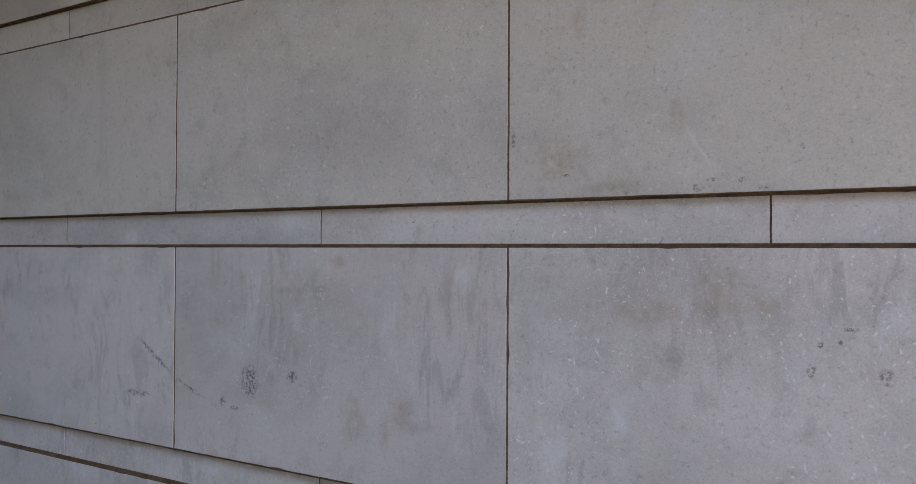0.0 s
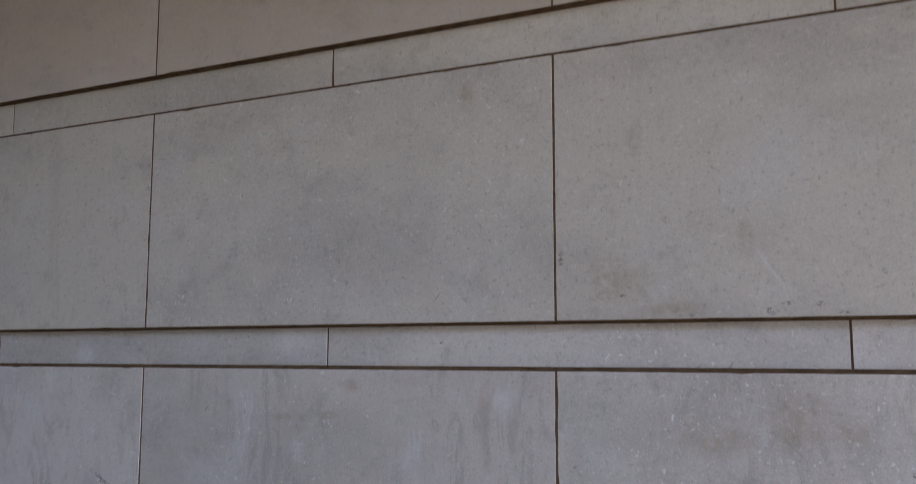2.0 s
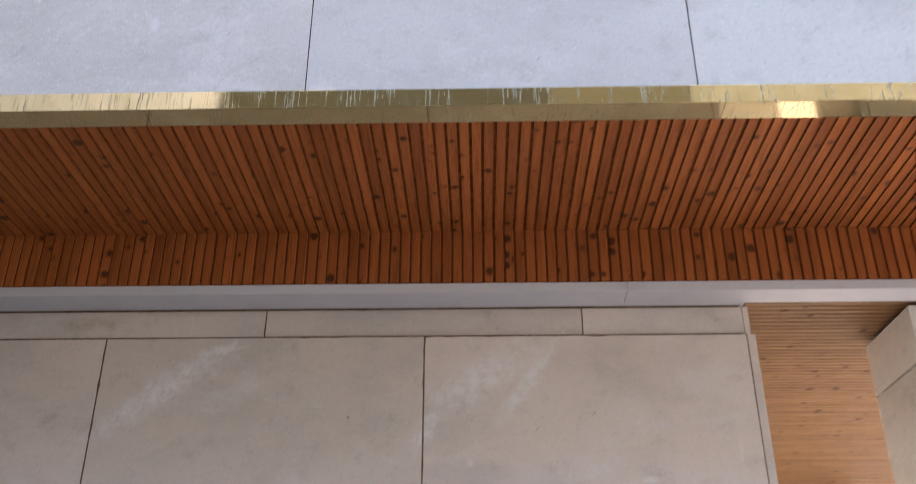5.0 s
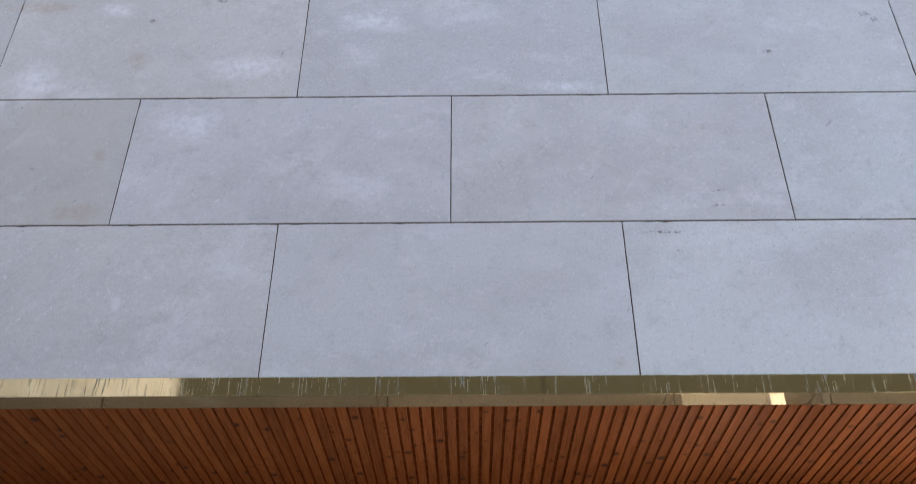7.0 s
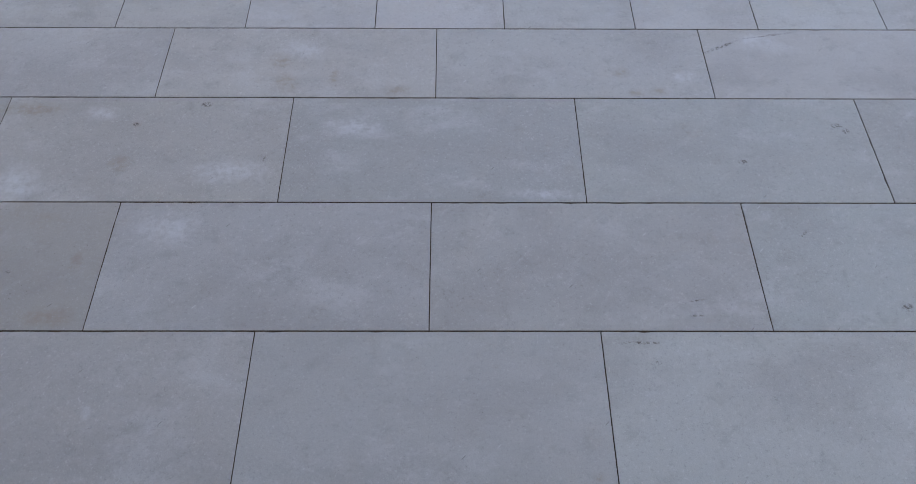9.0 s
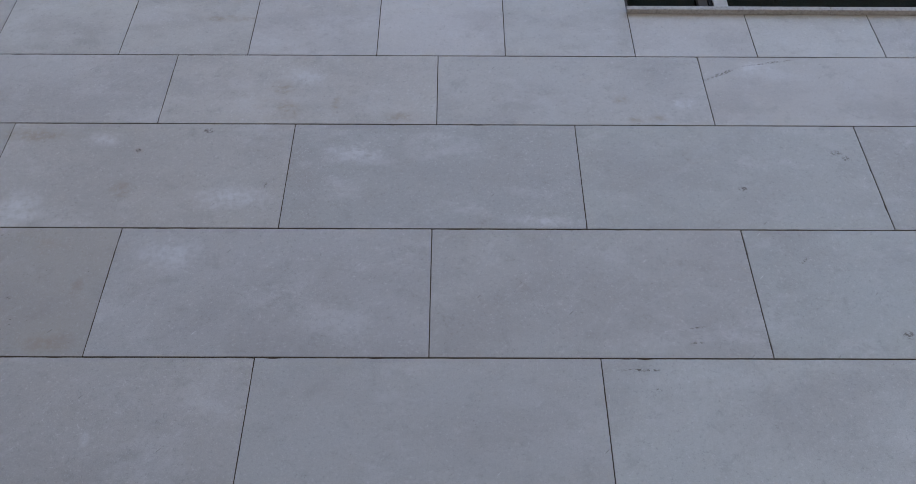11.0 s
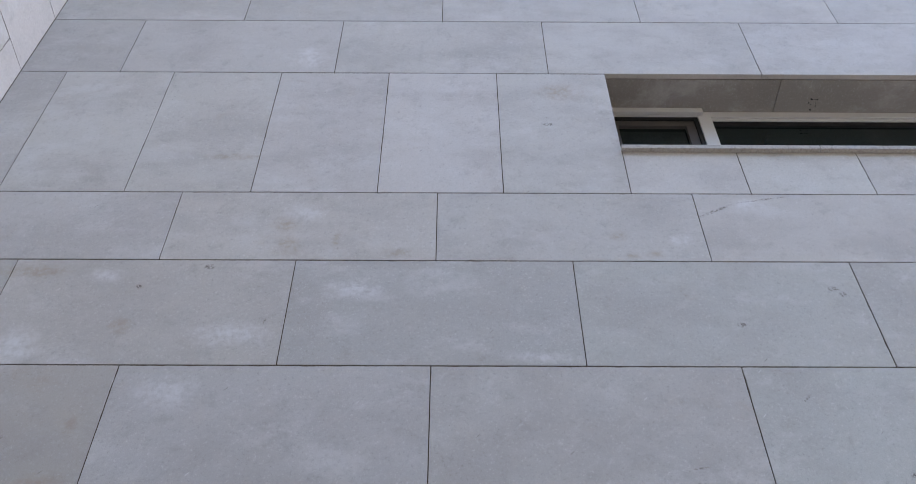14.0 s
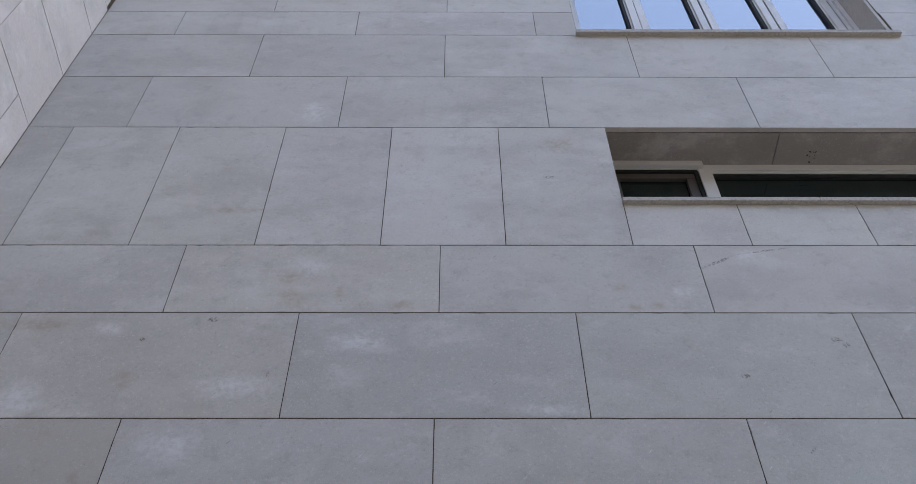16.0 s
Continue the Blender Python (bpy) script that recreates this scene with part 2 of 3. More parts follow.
    col = m.mix(m.math("MULTIPLY", m.ramp(marks(brown_marks), 0.2, 1.6, 0.55, 0.0), patch), col, (0.339, 0.261, 0.185))
    col = m.mix(m.math("MULTIPLY", m.ramp(marks(dark_marks), 0.5, 1.3, 0.80, 0.0), crumb), col, (0.11, 0.085, 0.07))

    h = m.math("ADD", m.math("MULTIPLY", grain, 0.35), m.math("MULTIPLY", mid, 0.6))
    h = m.math("SUBTRACT", h, m.math("MULTIPLY", pit, 0.7))
    m.bump(h, 0.35, 0.002)
    return m.done(col, m.ramp(mid, 0.3, 0.7, 0.60, 0.76), spec=0.3)


def mortar(name, tint, spec=0.02):
    m = Mat(name)
    pos = m.node("NewGeometry").outputs["Position"]
    n = m.noise(pos, 40.0, 4.0, 0.7)
    m.bump(n, 0.6, 0.003)
    return m.done(m.mix(m.ramp(n, 0.3, 0.7), tint, tuple(c * 0.5 for c in tint)), 0.95, spec=spec)


def pine(name, axis, dark):
    """Oiled pine slats: grain and knots drawn out along the slat, each slat with its own tone."""
    m = Mat(name)
    geo = m.node("NewGeometry")
    isl = geo.outputs["Random Per Island"]
    rnd = m.math("FRACT", m.math("ADD", isl, m.node("ObjectInfo").outputs["Random"]))
    off = m.node("CombineXYZ")
    for i, k in enumerate((29.0, 17.0, 41.0)):
        m.put(off.inputs[i], m.math("MULTIPLY", rnd, k))
    stretch = [1.0, 1.0, 1.0]
    stretch[axis] = 0.06
    co = m.vec("ADD", geo.outputs["Position"], off.outputs[0])
    long_co = m.vec("MULTIPLY", co, tuple(stretch))
    a, b = ((0.33, 0.098, 0.025), (0.215, 0.059, 0.0138)) if dark else ((0.22, 0.118, 0.054), (0.17, 0.088, 0.039))
    col = m.mix(rnd, a, b)
    ring = m.noise(long_co, 130.0, 4.0, 0.6, 0.8)
    col = m.mix(m.ramp(ring, 0.42, 0.68, 0.0, 0.5), col, tuple(c * 0.55 for c in b))
    tone = m.noise(long_co, 26.0, 2.0)
    col = m.mix(m.ramp(tone, 0.35, 0.7, 0.0, 0.35), col, tuple(c * 1.25 for c in a))
    squash = [1.0, 1.0, 1.0]
    squash[axis] = 0.9
    kco = m.vec("MULTIPLY", co, tuple(squash))
    kd = m.math("ADD", m.cells(kco, 17.0), m.math("MULTIPLY", m.noise(co, 45.0, 4.0, 0.65), 0.22))
    kc = m.node("SeparateColor")
    m.put(kc.inputs[0], m.cells(kco, 17.0, "Color"))
    size = m.math("MULTIPLY", m.math("GREATER_THAN", kc.outputs[0], 0.46), m.ramp(kc.outputs[1], 0, 1, 0.12, 0.36))
    halo = m.ramp(m.math("SUBTRACT", kd, size), 0.0, 0.16, 0.55, 0.0)
    col = m.mix(m.math("MULTIPLY", halo, m.math("GREATER_THAN", size, 0.01)), col, tuple(c * 0.5 for c in b))
    knot = m.math("LESS_THAN", kd, size)
    col = m.mix(m.math("MULTIPLY", knot, 0.85), col, (0.05, 0.014, 0.006))
    m.bump(ring, 0.25, 0.001)
    return m.done(col, m.ramp(ring, 0.3, 0.7, 0.50, 0.66), spec=0.2)


def brass():
    """Polished brass sheet with dull runs of dried water and scratches across it."""
    m = Mat("brass")
    pos = m.node("NewGeometry").outputs["Position"]
    n1 = m.noise(m.vec("MULTIPLY", pos, (1, 1, 0.05)), 165.0, 3.0, 0.6)
    n2 = m.noise(m.vec("MULTIPLY", pos, (1, 1, 0.25)), 11.0, 5.0, 0.65, 0.6)
    run = m.math("MULTIPLY", m.ramp(n1, 0.54, 0.64), m.ramp(n2, 0.38, 0.60, 0.18, 1.0))
    blot = m.noise(pos, 7.0, 6.0, 0.7)
    col = m.mix(m.ramp(blot, 0.5, 0.7, 0.0, 0.4), (0.56, 0.47, 0.28), (0.48, 0.385, 0.21))
    col = m.mix(run, col, (0.13, 0.115, 0.08))
    m.bump(m.math("ADD", m.math("MULTIPLY", n1, 0.3), blot), 0.03, 0.0004)
    return m.done(col, m.math("ADD", m.math("MULTIPLY", run, 0.45), m.ramp(blot, 0.3, 0.7, 0.02, 0.08)), m.math("SUBTRACT", 1.0, m.math("MULTIPLY", run, 0.5)))


def painted(name, tint, rough=0.5, worn=0.25, scale=5.0, metal=0.0):
    m = Mat(name)
    pos = m.node("NewGeometry").outputs["Position"]
    big, fine = m.noise(pos, scale, 5.0, 0.65, 0.3), m.noise(pos, 140.0, 2.0, 0.6)
    col = m.mix(m.ramp(big, 0.42, 0.72, 0.0, worn), tint, tuple(c * 0.6 for c in tint))
    col = m.mix(m.ramp(fine, 0.35, 0.7, 0.0, worn * 0.4), col, tuple(c * 0.8 for c in tint))
    m.bump(fine, 0.12, 0.001)
    return m.done(col, m.ramp(big, 0.3, 0.7, rough, min(1.0, rough + 0.15)), metal)


def coated_glass(name, tint, ior):
    """Solar-control glass: a dark body with a strong clear reflection."""
    m = Mat(name)
    pos = m.node("NewGeometry").outputs["Position"]
    n = m.noise(pos, 1.3, 2.0)
    m.bump(n, 0.04, 0.01)
    m.bsdf.inputs["IOR"].default_value = ior
    return m.done(m.mix(n, tint, tuple(c * 0.6 for c in tint)), 0.015, spec=0.5)


STONE = limestone("limestone_upper", UPPER_PALE, UPPER_BROWN, UPPER_DARK, 0.32, 0.80, 0.56)
STONE_LOW = limestone("limestone_lower", LOWER_PALE, LOWER_BROWN, LOWER_DARK, 0.95, 1.0, 0.52)
STONE_CREAM = limestone("limestone_cream", LOWER_PALE, LOWER_BROWN, LOWER_DARK, 0.15, 0.5, 0.72)
JOINT_WARM = mortar("joint_mortar", (0.17, 0.108, 0.066))
JOINT_DARK = mortar("joint_shadow", (0.10, 0.075, 0.054))
PINE_Y = pine("pine_soffit", 1, True)
PINE_Z = pine("pine_fascia", 2, True)
PINE_X = pine("pine_passage", 0, False)
# near black, the darkness of unlit rooms as a colour
ROOM_DARK = mortar("black_felt", (0.03, 0.018, 0.012))
GROOVE = mortar("dark_pine_backing", (0.22, 0.066, 0.021))
BRASS = brass()
LINTEL = painted("pale_render", (0.50, 0.50, 0.53), 0.55, 0.20, 4.0)
SILL = painted("granite_sill", (0.42, 0.40, 0.375), 0.75, 0.95, 70.0)
FRAME = painted("grey_white_frame", (0.60, 0.592, 0.578), 0.38, 0.12, 9.0)
FRAME_DARK = painted("umber_frame", (0.075, 0.066, 0.06), 0.45, 0.2, 9.0)
GASKET = painted("black_gasket", (0.008, 0.008, 0.009), 0.75, 0.1, 9.0)
GLASS = coated_glass("coated_glass", (0.01, 0.03, 0.06), 3.5)
GLASS_TEAL = coated_glass("teal_glass", (0.009, 0.018, 0.018), 1.5)
PAVING = painted("asphalt", (0.055, 0.052, 0.047), 0.85, 0.4, 2.0)
CREAM = painted("cream_render", (0.42, 0.36, 0.25), 0.8, 0.15, 1.0)
# near black so that out-of-view blocks give back almost no light
NEAR_BLACK = mortar("dark_facade", (0.018, 0.018, 0.015))
UMBER = mortar("umber_facade", (0.036, 0.034, 0.026))
OLIVE = painted("stone_facade", (0.036, 0.036, 0.030), 0.8, 0.3, 1.0)
BLUE = painted("blue_canvas", (0.03, 0.10, 0.62), 0.6, 0.25, 3.0)
RED = painted("red_canvas", (0.42, 0.05, 0.06), 0.6, 0.25, 3.0)
STEEL = painted("grey_steel", (0.35, 0.35, 0.36), 0.4, 0.2, 6.0, 0.8)


# ---- building helpers ----
def box(bm, x0, x1, y0, y1, z0, z1):
    v = [bm.verts.new((x, y, z)) for x in (x0, x1) for y in (y0, y1) for z in (z0, z1)]
    for f in ((0, 1, 3, 2), (4, 6, 7, 5), (0, 4, 5, 1), (2, 3, 7, 6), (0, 2, 6, 4), (1, 5, 7, 3)):
        bm.faces.new([v[i] for i in f])
    return v


def mesh_from(name, bm, material):
    bmesh.ops.recalc_face_normals(bm, faces=bm.faces)
    me = bpy.data.meshes.new(name)
    bm.to_mesh(me)
    bm.free()
    me.materials.append(material)
    return me


def part(name, bm, material, parent=None, label=""):
    ob = new(name, mesh_from(name, bm, material))
    ob.parent = parent
    return tagged(ob, label)


def boxes(name, material, parent, *dims, bevel=0.0, label=""):
    bm = bmesh.new()
    for d in dims:
        box(bm, *d)
    if bevel:
        bmesh.ops.bevel(bm, geom=list(bm.edges), offset=bevel, segments=2, affect="EDGES", profile=0.6)
    return part(name, bm, material, parent, label)


SLABS = {}
rng = random.Random(7)


BED = [STONE]


def slab_mesh(w, h, d):
    """A slab of stone in its own plane: face at y = 0 towards -y, d thick, arrises worn and chipped. Four of each size."""
    key = (round(w, 3), round(h, 3), round(d, 3), rng.randrange(4), BED[0].name)
    if key not in SLABS:
        r = random.Random(str(key))
        bm, a, b = bmesh.new(), w / 2, h / 2
        nx, nz = max(2, round(w / 0.03)), max(2, round(h / 0.03))
        ring = [(-a + w * i / nx, -b) for i in range(nx)] + [(a, -b + h * i / nz) for i in range(nz)]
        ring += [(a - w * i / nx, b) for i in range(nx)] + [(-a, b - h * i / nz) for i in range(nz)]
        wear = [r.uniform(0.0005, 0.0014) + (r.uniform(0.0008, 0.003) if r.random() < 0.05 else 0) for _ in ring]
        side = [bm.verts.new((x - math.copysign(min(c * 0.5, 0.0022), x), c, z - math.copysign(min(c * 0.5, 0.0022), z))) for (x, z), c in zip(ring, wear)]
        face = [bm.verts.new((max(-a + c, min(a - c, x)), 0.0, max(-b + c, min(b - c, z)))) for (x, z), c in zip(ring, wear)]
        back = [bm.verts.new((x, d, z)) for x, z in ((-a, -b), (a, -b), (a, b), (-a, b))]
        n = len(ring)
        for i in range(n):
            bm.faces.new((side[i], side[(i + 1) % n], face[(i + 1) % n], face[i]))
        bm.faces.new(face)
        corner = [0, nx, nx + nz, 2 * nx + nz, n]
        for k in range(4):
            edge = [side[i % n] for i in range(corner[k], corner[k + 1] + 1)]
            bm.faces.new([back[(k + 1) % 4], *edge[::-1], back[k]])
        bm.faces.new(back[::-1])
        SLABS[key] = mesh_from("slab", bm, BED[0])
    return SLABS[key]


TINT, DRIPS = [(1.0, 1.0, 1.0)], [0.0]


def slab(parent, u0, u1, z0, z1, place, d=0.03, name="stone_slab", uneven=0.0005):
    """One slab over u0..u1 along its wall and z0..z1; place(u, z, proud) gives its pose."""
    ob = new(name, slab_mesh(u1 - u0, z1 - z0, d))
    ob.parent = parent
    k = rng.uniform(0.97, 1.03)
    ob.color = (*[c * k * rng.uniform(0.992, 1.008) for c in TINT[0]], DRIPS[0])
    tilt = pose(0, 0, 0, rng.uniform(-0.06, 0.06), 0, rng.uniform(-0.02, 0.02)) if uneven else Matrix()
    ob.matrix_world = place((u0 + u1) / 2, (z0 + z1) / 2, rng.uniform(0, uneven)) @ tilt
    return ob


def course(parent, u0, u1, z0, z1, first, pitch, place, gap=0.0029, holes=(), d=0.03, name="stone_slab", floor_gap=None, dull=()):
    """A course of slabs from u0 to u1 with upright joints at first + k * pitch; holes: stretches left out; dull: a place on a slab and its own tint."""
    g = gap / 2
    gz = g * 1.75 if floor_gap is None else floor_gap
    cuts = [u0, u1] + [e for h in holes for e in h]
    k = math.ceil((u0 - first) / pitch - 0.02)
    while first + k * pitch < u1 - 0.02:
        if first + k * pitch > u0 + 0.02:
            cuts.append(first + k * pitch)
        k += 1
    cuts = sorted(set(round(c, 4) for c in cuts))
    for a, b in zip(cuts, cuts[1:]):
        if b - a < 0.03 or any(h[0] - 1e-3 <= a and b <= h[1] + 1e-3 for h in holes):
            continue
        ob = slab(parent, a + g, b - g, z0 + gz, z1 - gz, place, d, name)
        for u, tint in dull:
            if a < u < b:
                ob.color = (*[c * t for c, t in zip(ob.color[:3], tint)], ob.color[3])


# ---- ground and surroundings ----
bm = bmesh.new()
box(bm, -300, 300, -300, 300, -0.3, 0.0)
tagged(part("ground", bm, PAVING), "dark asphalt street in front of the building", "ground", kind="structure")


COURT = painted("pale_paving", (0.16, 0.142, 0.12), 0.8, 0.3, 2.0)
# unseen strip, paler than the street, added to lift soffit and lower wall
BOUNCE_STRIP = painted("grey_paving", (0.092, 0.088, 0.082), 0.8, 0.35, 2.0)
tagged(boxes("pavement_footway", BOUNCE_STRIP, None, (-7, 24, -6.5, 0.445, -0.05, 0.025)), "unseen grey paving strip added to bounce light up to the soffit", "pavement", kind="structure")
tagged(boxes("pavement_courtyard", COURT, None, (2.46, 24, 0.45, 15.9, -0.05, 0.03)), "sunlit pale paving of the courtyard", "pavement", kind="structure")
# added out of view: block and underside darken the wall's left end
tagged(boxes("wall_wing_ground_floor", NEAR_BLACK, None, (-7, -0.87, -5.2, -0.75, 0.0, 3.345)), "unseen dark block under the wing that holds back light from the left", "wall", kind="structure")
tagged(boxes("ceiling_wing", NEAR_BLACK, None, (-7, -0.87, -5.2, -0.14, 3.35, 3.396)), "unseen underside of the wing, near black to absorb light", "ceiling", kind="structure")


def facing_building(name, x0, x1, y, height, material, label):
    """A plain neighbour across the street, guessed from the brass edge's mirror image and toned to match it."""
    ob = boxes(name, material, None, (x0, x1, y - 8, y, 0, height))
    tagged(ob, label, "building", kind="structure")


# dark to olive in steps, imitating the gradual reflection in the brass
facing_building("backdrop_dark_building", -40, 3.4, -20, 20, NEAR_BLACK, "building across the street, shade put into its near-black colour")
facing_building("backdrop_low_building", 3.45, 14, -20, 13.5, NEAR_BLACK, "lower dark building across the street")
facing_building("backdrop_stone_building", 3.6, 8.4, -24, 23, UMBER, "umber block across the street, a step in the brass reflection")
facing_building("backdrop_tall_building", 8.45, 40, -24, 23, OLIVE, "olive-grey stone building across the street")

# ---- the recessed ground-floor wall ----
FACADE = -0.942
LOWER = [(0.0, 0.275, "band"), (0.282, 0.882, "slab"), (0.888, 0.987, "band"), (0.994, 1.6045, "slab"), (1.6085, 1.7075, "band"),
         (1.7135, 2.3135, "slab"), (2.320, 2.423, "band"), (2.4285, 3.029, "slab"), (3.036, 3.147, "band")]
wall_lower = boxes("wall_ground_floor", JOINT_WARM, None, (2.05, 2.391, 0.40, 3.2, 0, 3.16),
                   *[(-7, 2.3995, 0.0010 if k == "slab" else 0.0200, 0.40, max(0, a - 0.002), b + 0.002) for a, b, k in LOWER],
                   *[(-7, 2.39, 0.0115, 0.39, b - 0.001, b + 0.009) for a, b, k in LOWER])
tagged(wall_lower, "recessed limestone wall with wide slabs and narrow bands", "wall", kind="structure")


def on_lower(u, z, proud):
    return pose(u, -proud, z)


def on_lower_band(u, z, proud):
    return pose(u, 0.018 - proud, z)


def on_end(u, z, proud):
    return pose(2.429 + proud, u, z, 0, 0, 90)


def on_end_band(u, z, proud):
    return pose(2.420 + proud, u, z, 0, 0, 90)


for z0, z1, kind in LOWER:
    # the upper beds are creamier, the lower greyer; all brightened against missing light
    TINT[0] = (1.20, 1.065, 0.99) if z0 > 2.425 else (1.24, 1.165, 1.08) if z0 > 1.71 else (1.23, 1.16, 1.135)
    BED[0] = STONE_CREAM if z0 > 2.425 else STONE_LOW
    # splashed by rain and street at the height of the lower slabs
    DRIPS[0] = 0.42 if z0 < 1.6 else 0.0
    if kind == "slab":
        course(wall_lower, -3.6, 2.3985, z0, z1, 0.0, 1.2, on_lower, 0.0046, floor_gap=0.0, d=0.032)
        course(wall_lower, -0.002, 3.1, z0, z1, 1.2, 1.2, on_end, 0.004, floor_gap=0.0, d=0.029)
    else:
        course(wall_lower, -3.6, 2.3995, z0, z1, 0.592, 1.202, on_lower_band, 0.004, floor_gap=0.0, d=0.015, name="stone_band", dull=[(0.0, (0.88, 0.88, 0.90)), (-1.0, (0.9, 0.88, 0.88))] if 1.6 < z0 < 1.7 else ())
        course(wall_lower, 0.016, 3.1, z0, z1, 0.6, 1.2, on_end_band, 0.004, floor_gap=0.0, d=0.02, name="stone_band")

TINT[0], DRIPS[0] = (1.06, 1.0, 0.92), 0.0
BED[0] = STONE

# ---- lintel, fascia, soffit and brass edge ----
lintel = new("lintel")
tagged(lintel, "smooth pale grey lintel above the stone wall", "lintel", kind="structure")
for a, b in ((-1.08, -0.4503), (-0.4497, 1.9497), (1.9503, 4.3497), (4.3503, 7.0)):
    boxes("lintel_section", LINTEL, lintel, (a, b, -0.132, -0.012, 3.150, 3.188), bevel=0.003)
boxes("lintel_bearing", LINTEL, lintel, (-1.08, 2.405, -0.0118, 0.06, 3.1515, 3.19))
boxes("lintel_core", GROOVE, lintel, (-1.08, 6.9, -0.1255, 0.05, 3.197, 3.408))

PITCH = 0.0391
fascia = new("timber_fascia")
tagged(fascia, "dark-stained pine slat fascia above the lintel", "wall cladding", kind="structure")
bm = bmesh.new()
box(bm, -0.0160, 0.0160, 0, 0.016, 3.190, 3.416)
bmesh.ops.bevel(bm, geom=[e for e in bm.edges if abs(e.verts[0].co.z - e.verts[1].co.z) > 0.1], offset=0.002, segments=1, affect="EDGES")
slat_mesh = mesh_from("slat", bm, PINE_Z)
for i in range(-37, 130):
    s = new("slat", slat_mesh)
    s.parent = fascia
    s.matrix_world = pose(0.367 + i * PITCH + rng.uniform(-0.0008, 0.0008) + PITCH / 2, -0.132 + rng.uniform(0, 0.0015), 0)

bm = bmesh.new()
for i in range(-37, 160):
    x = 0.367 + i * PITCH + PITCH / 2 + rng.uniform(-0.0008, 0.0008)
    z = 3.403 + rng.uniform(0, 0.0015)
    v = box(bm, x - 0.0144, x + 0.0144, -0.864, -0.118, z, z + 0.018)
soffit = part("ceiling_soffit", bm, PINE_Y)
tagged(soffit, "knotty reddish pine slat soffit under the overhang", "ceiling", kind="structure")
tagged(boxes("ceiling_soffit_backing", GROOVE, None, (-7, 7, -0.93, -0.09, 3.4090, 3.455)),
       "dark timber backing above the timber slats", "ceiling", kind="structure")

brass_edge = new("brass_edge_trim")
tagged(brass_edge, "polished brass edge strip with runs and scratches", "trim", kind="structure")
for a, b in ((-0.84, 2.262), (2.2635, 5.2), (5.2015, 7.0)):
    boxes("front_plate", BRASS, brass_edge, (a, b, -0.953, -0.9495, 3.3975, 3.461), bevel=0.0008)
# cuts imitate the wall joints' reflections in the brass, not joints of the plate
for a, b in ((-0.84, 0.3895), (0.3905, 1.2535), (1.2545, 2.1525), (2.1535, 3.06), (3.061, 3.96), (3.961, 5.2), (5.2015, 7.0)):
    boxes("under_plate", BRASS, brass_edge, (a, b, -0.9490, -0.864, 3.3975, 3.401), bevel=0.0008)

# ---- passage beside the wall ----
bm = bmesh.new()
for i in range(0, 162):
    y = -0.010 + i * PITCH
    z = 3.166 + rng.uniform(0, 0.001)
    box(bm, 2.42, 4.2, y, y + 0.0300, z, z + 0.014)
tagged(part("ceiling_passage", bm, PINE_X), "honey-coloured knotty pine slat ceiling of the passage", "ceiling", kind="structure")
tagged(boxes("ceiling_passage_backing", GROOVE, None, (2.1, 4.2, -0.011, 6.4, 3.1745, 3.2)), "dark timber backing above the passage slats", "ceiling", kind="structure")

column = boxes("column_stone", JOINT_WARM, None, (3.05, 3.56, 0.040, 0.413, 0, 3.149))
tagged(column, "limestone-clad column beside the passage", "column", kind="structure")
CROWS = [0.0, 0.42, 1.05, 1.675, 2.30, 2.927, 3.149]
for z0, z1 in zip(CROWS, CROWS[1:]):
    course(column, 3.052, 3.59, z0, z1, 9, 1.2, lambda u, z, p: pose(u, 0.010 - p, z), 0.005)
    course(column, -0.448, -0.010, z0, z1, 9, 1.2, lambda u, z, p: pose(3.02 - p, -u, z, 0, 0, -90), 0.005)
    course(column, 3.02, 3.59, z0, z1, 9, 1.2, lambda u, z, p: pose(-u + 6.61, 0.448 + p, z, 0, 0, 180), 0.005)
    course(column, 0.016, 0.418, z0, z1, 9, 1.2, lambda u, z, p: pose(3.592 + p, u, z, 0, 0, 90), 0.005)

wall_back = boxes("wall_passage_end", JOINT_WARM, None, (2.41, 3.845, 3.122, 3.6, 0, 3.164))
tagged(wall_back, "limestone wall closing the end of the passage", "wall", kind="structure")
for z0, z1 in zip([0.0, 0.425, 1.05, 1.675, 2.30, 2.915, 3.160], [0.425, 1.05, 1.675, 2.30, 2.915, 3.160]):
    course(wall_back, 2.44, 3.84, z0, z1, 2.7, 1.2, lambda u, z, p: pose(u, 3.090 - p, z), 0.006)
    course(wall_back, 3.090, 3.6, z0, z1, 9, 1.2, lambda u, z, p: pose(3.876 + p, u, z, 0, 0, 90), 0.005)

edge_beam = new("edge_beam")
tagged(edge_beam, "pale rendered beam along the open side of the passage", "beam", kind="structure")
boxes("beam_face", LINTEL, edge_beam, (4.2, 4.34, 0.5, 6.4, 3.138, 3.25), bevel=0.004)
boxes("drip_strip", PINE_X, edge_beam, (4.205, 4.33, 0.5, 6.4, 3.116, 3.136), bevel=0.002)

tagged(boxes("backdrop_courtyard_building", CREAM, None, (7.2, 30, 16, 20, 0, 5.4)),
       "pale building beyond the passage", "building", kind="structure")

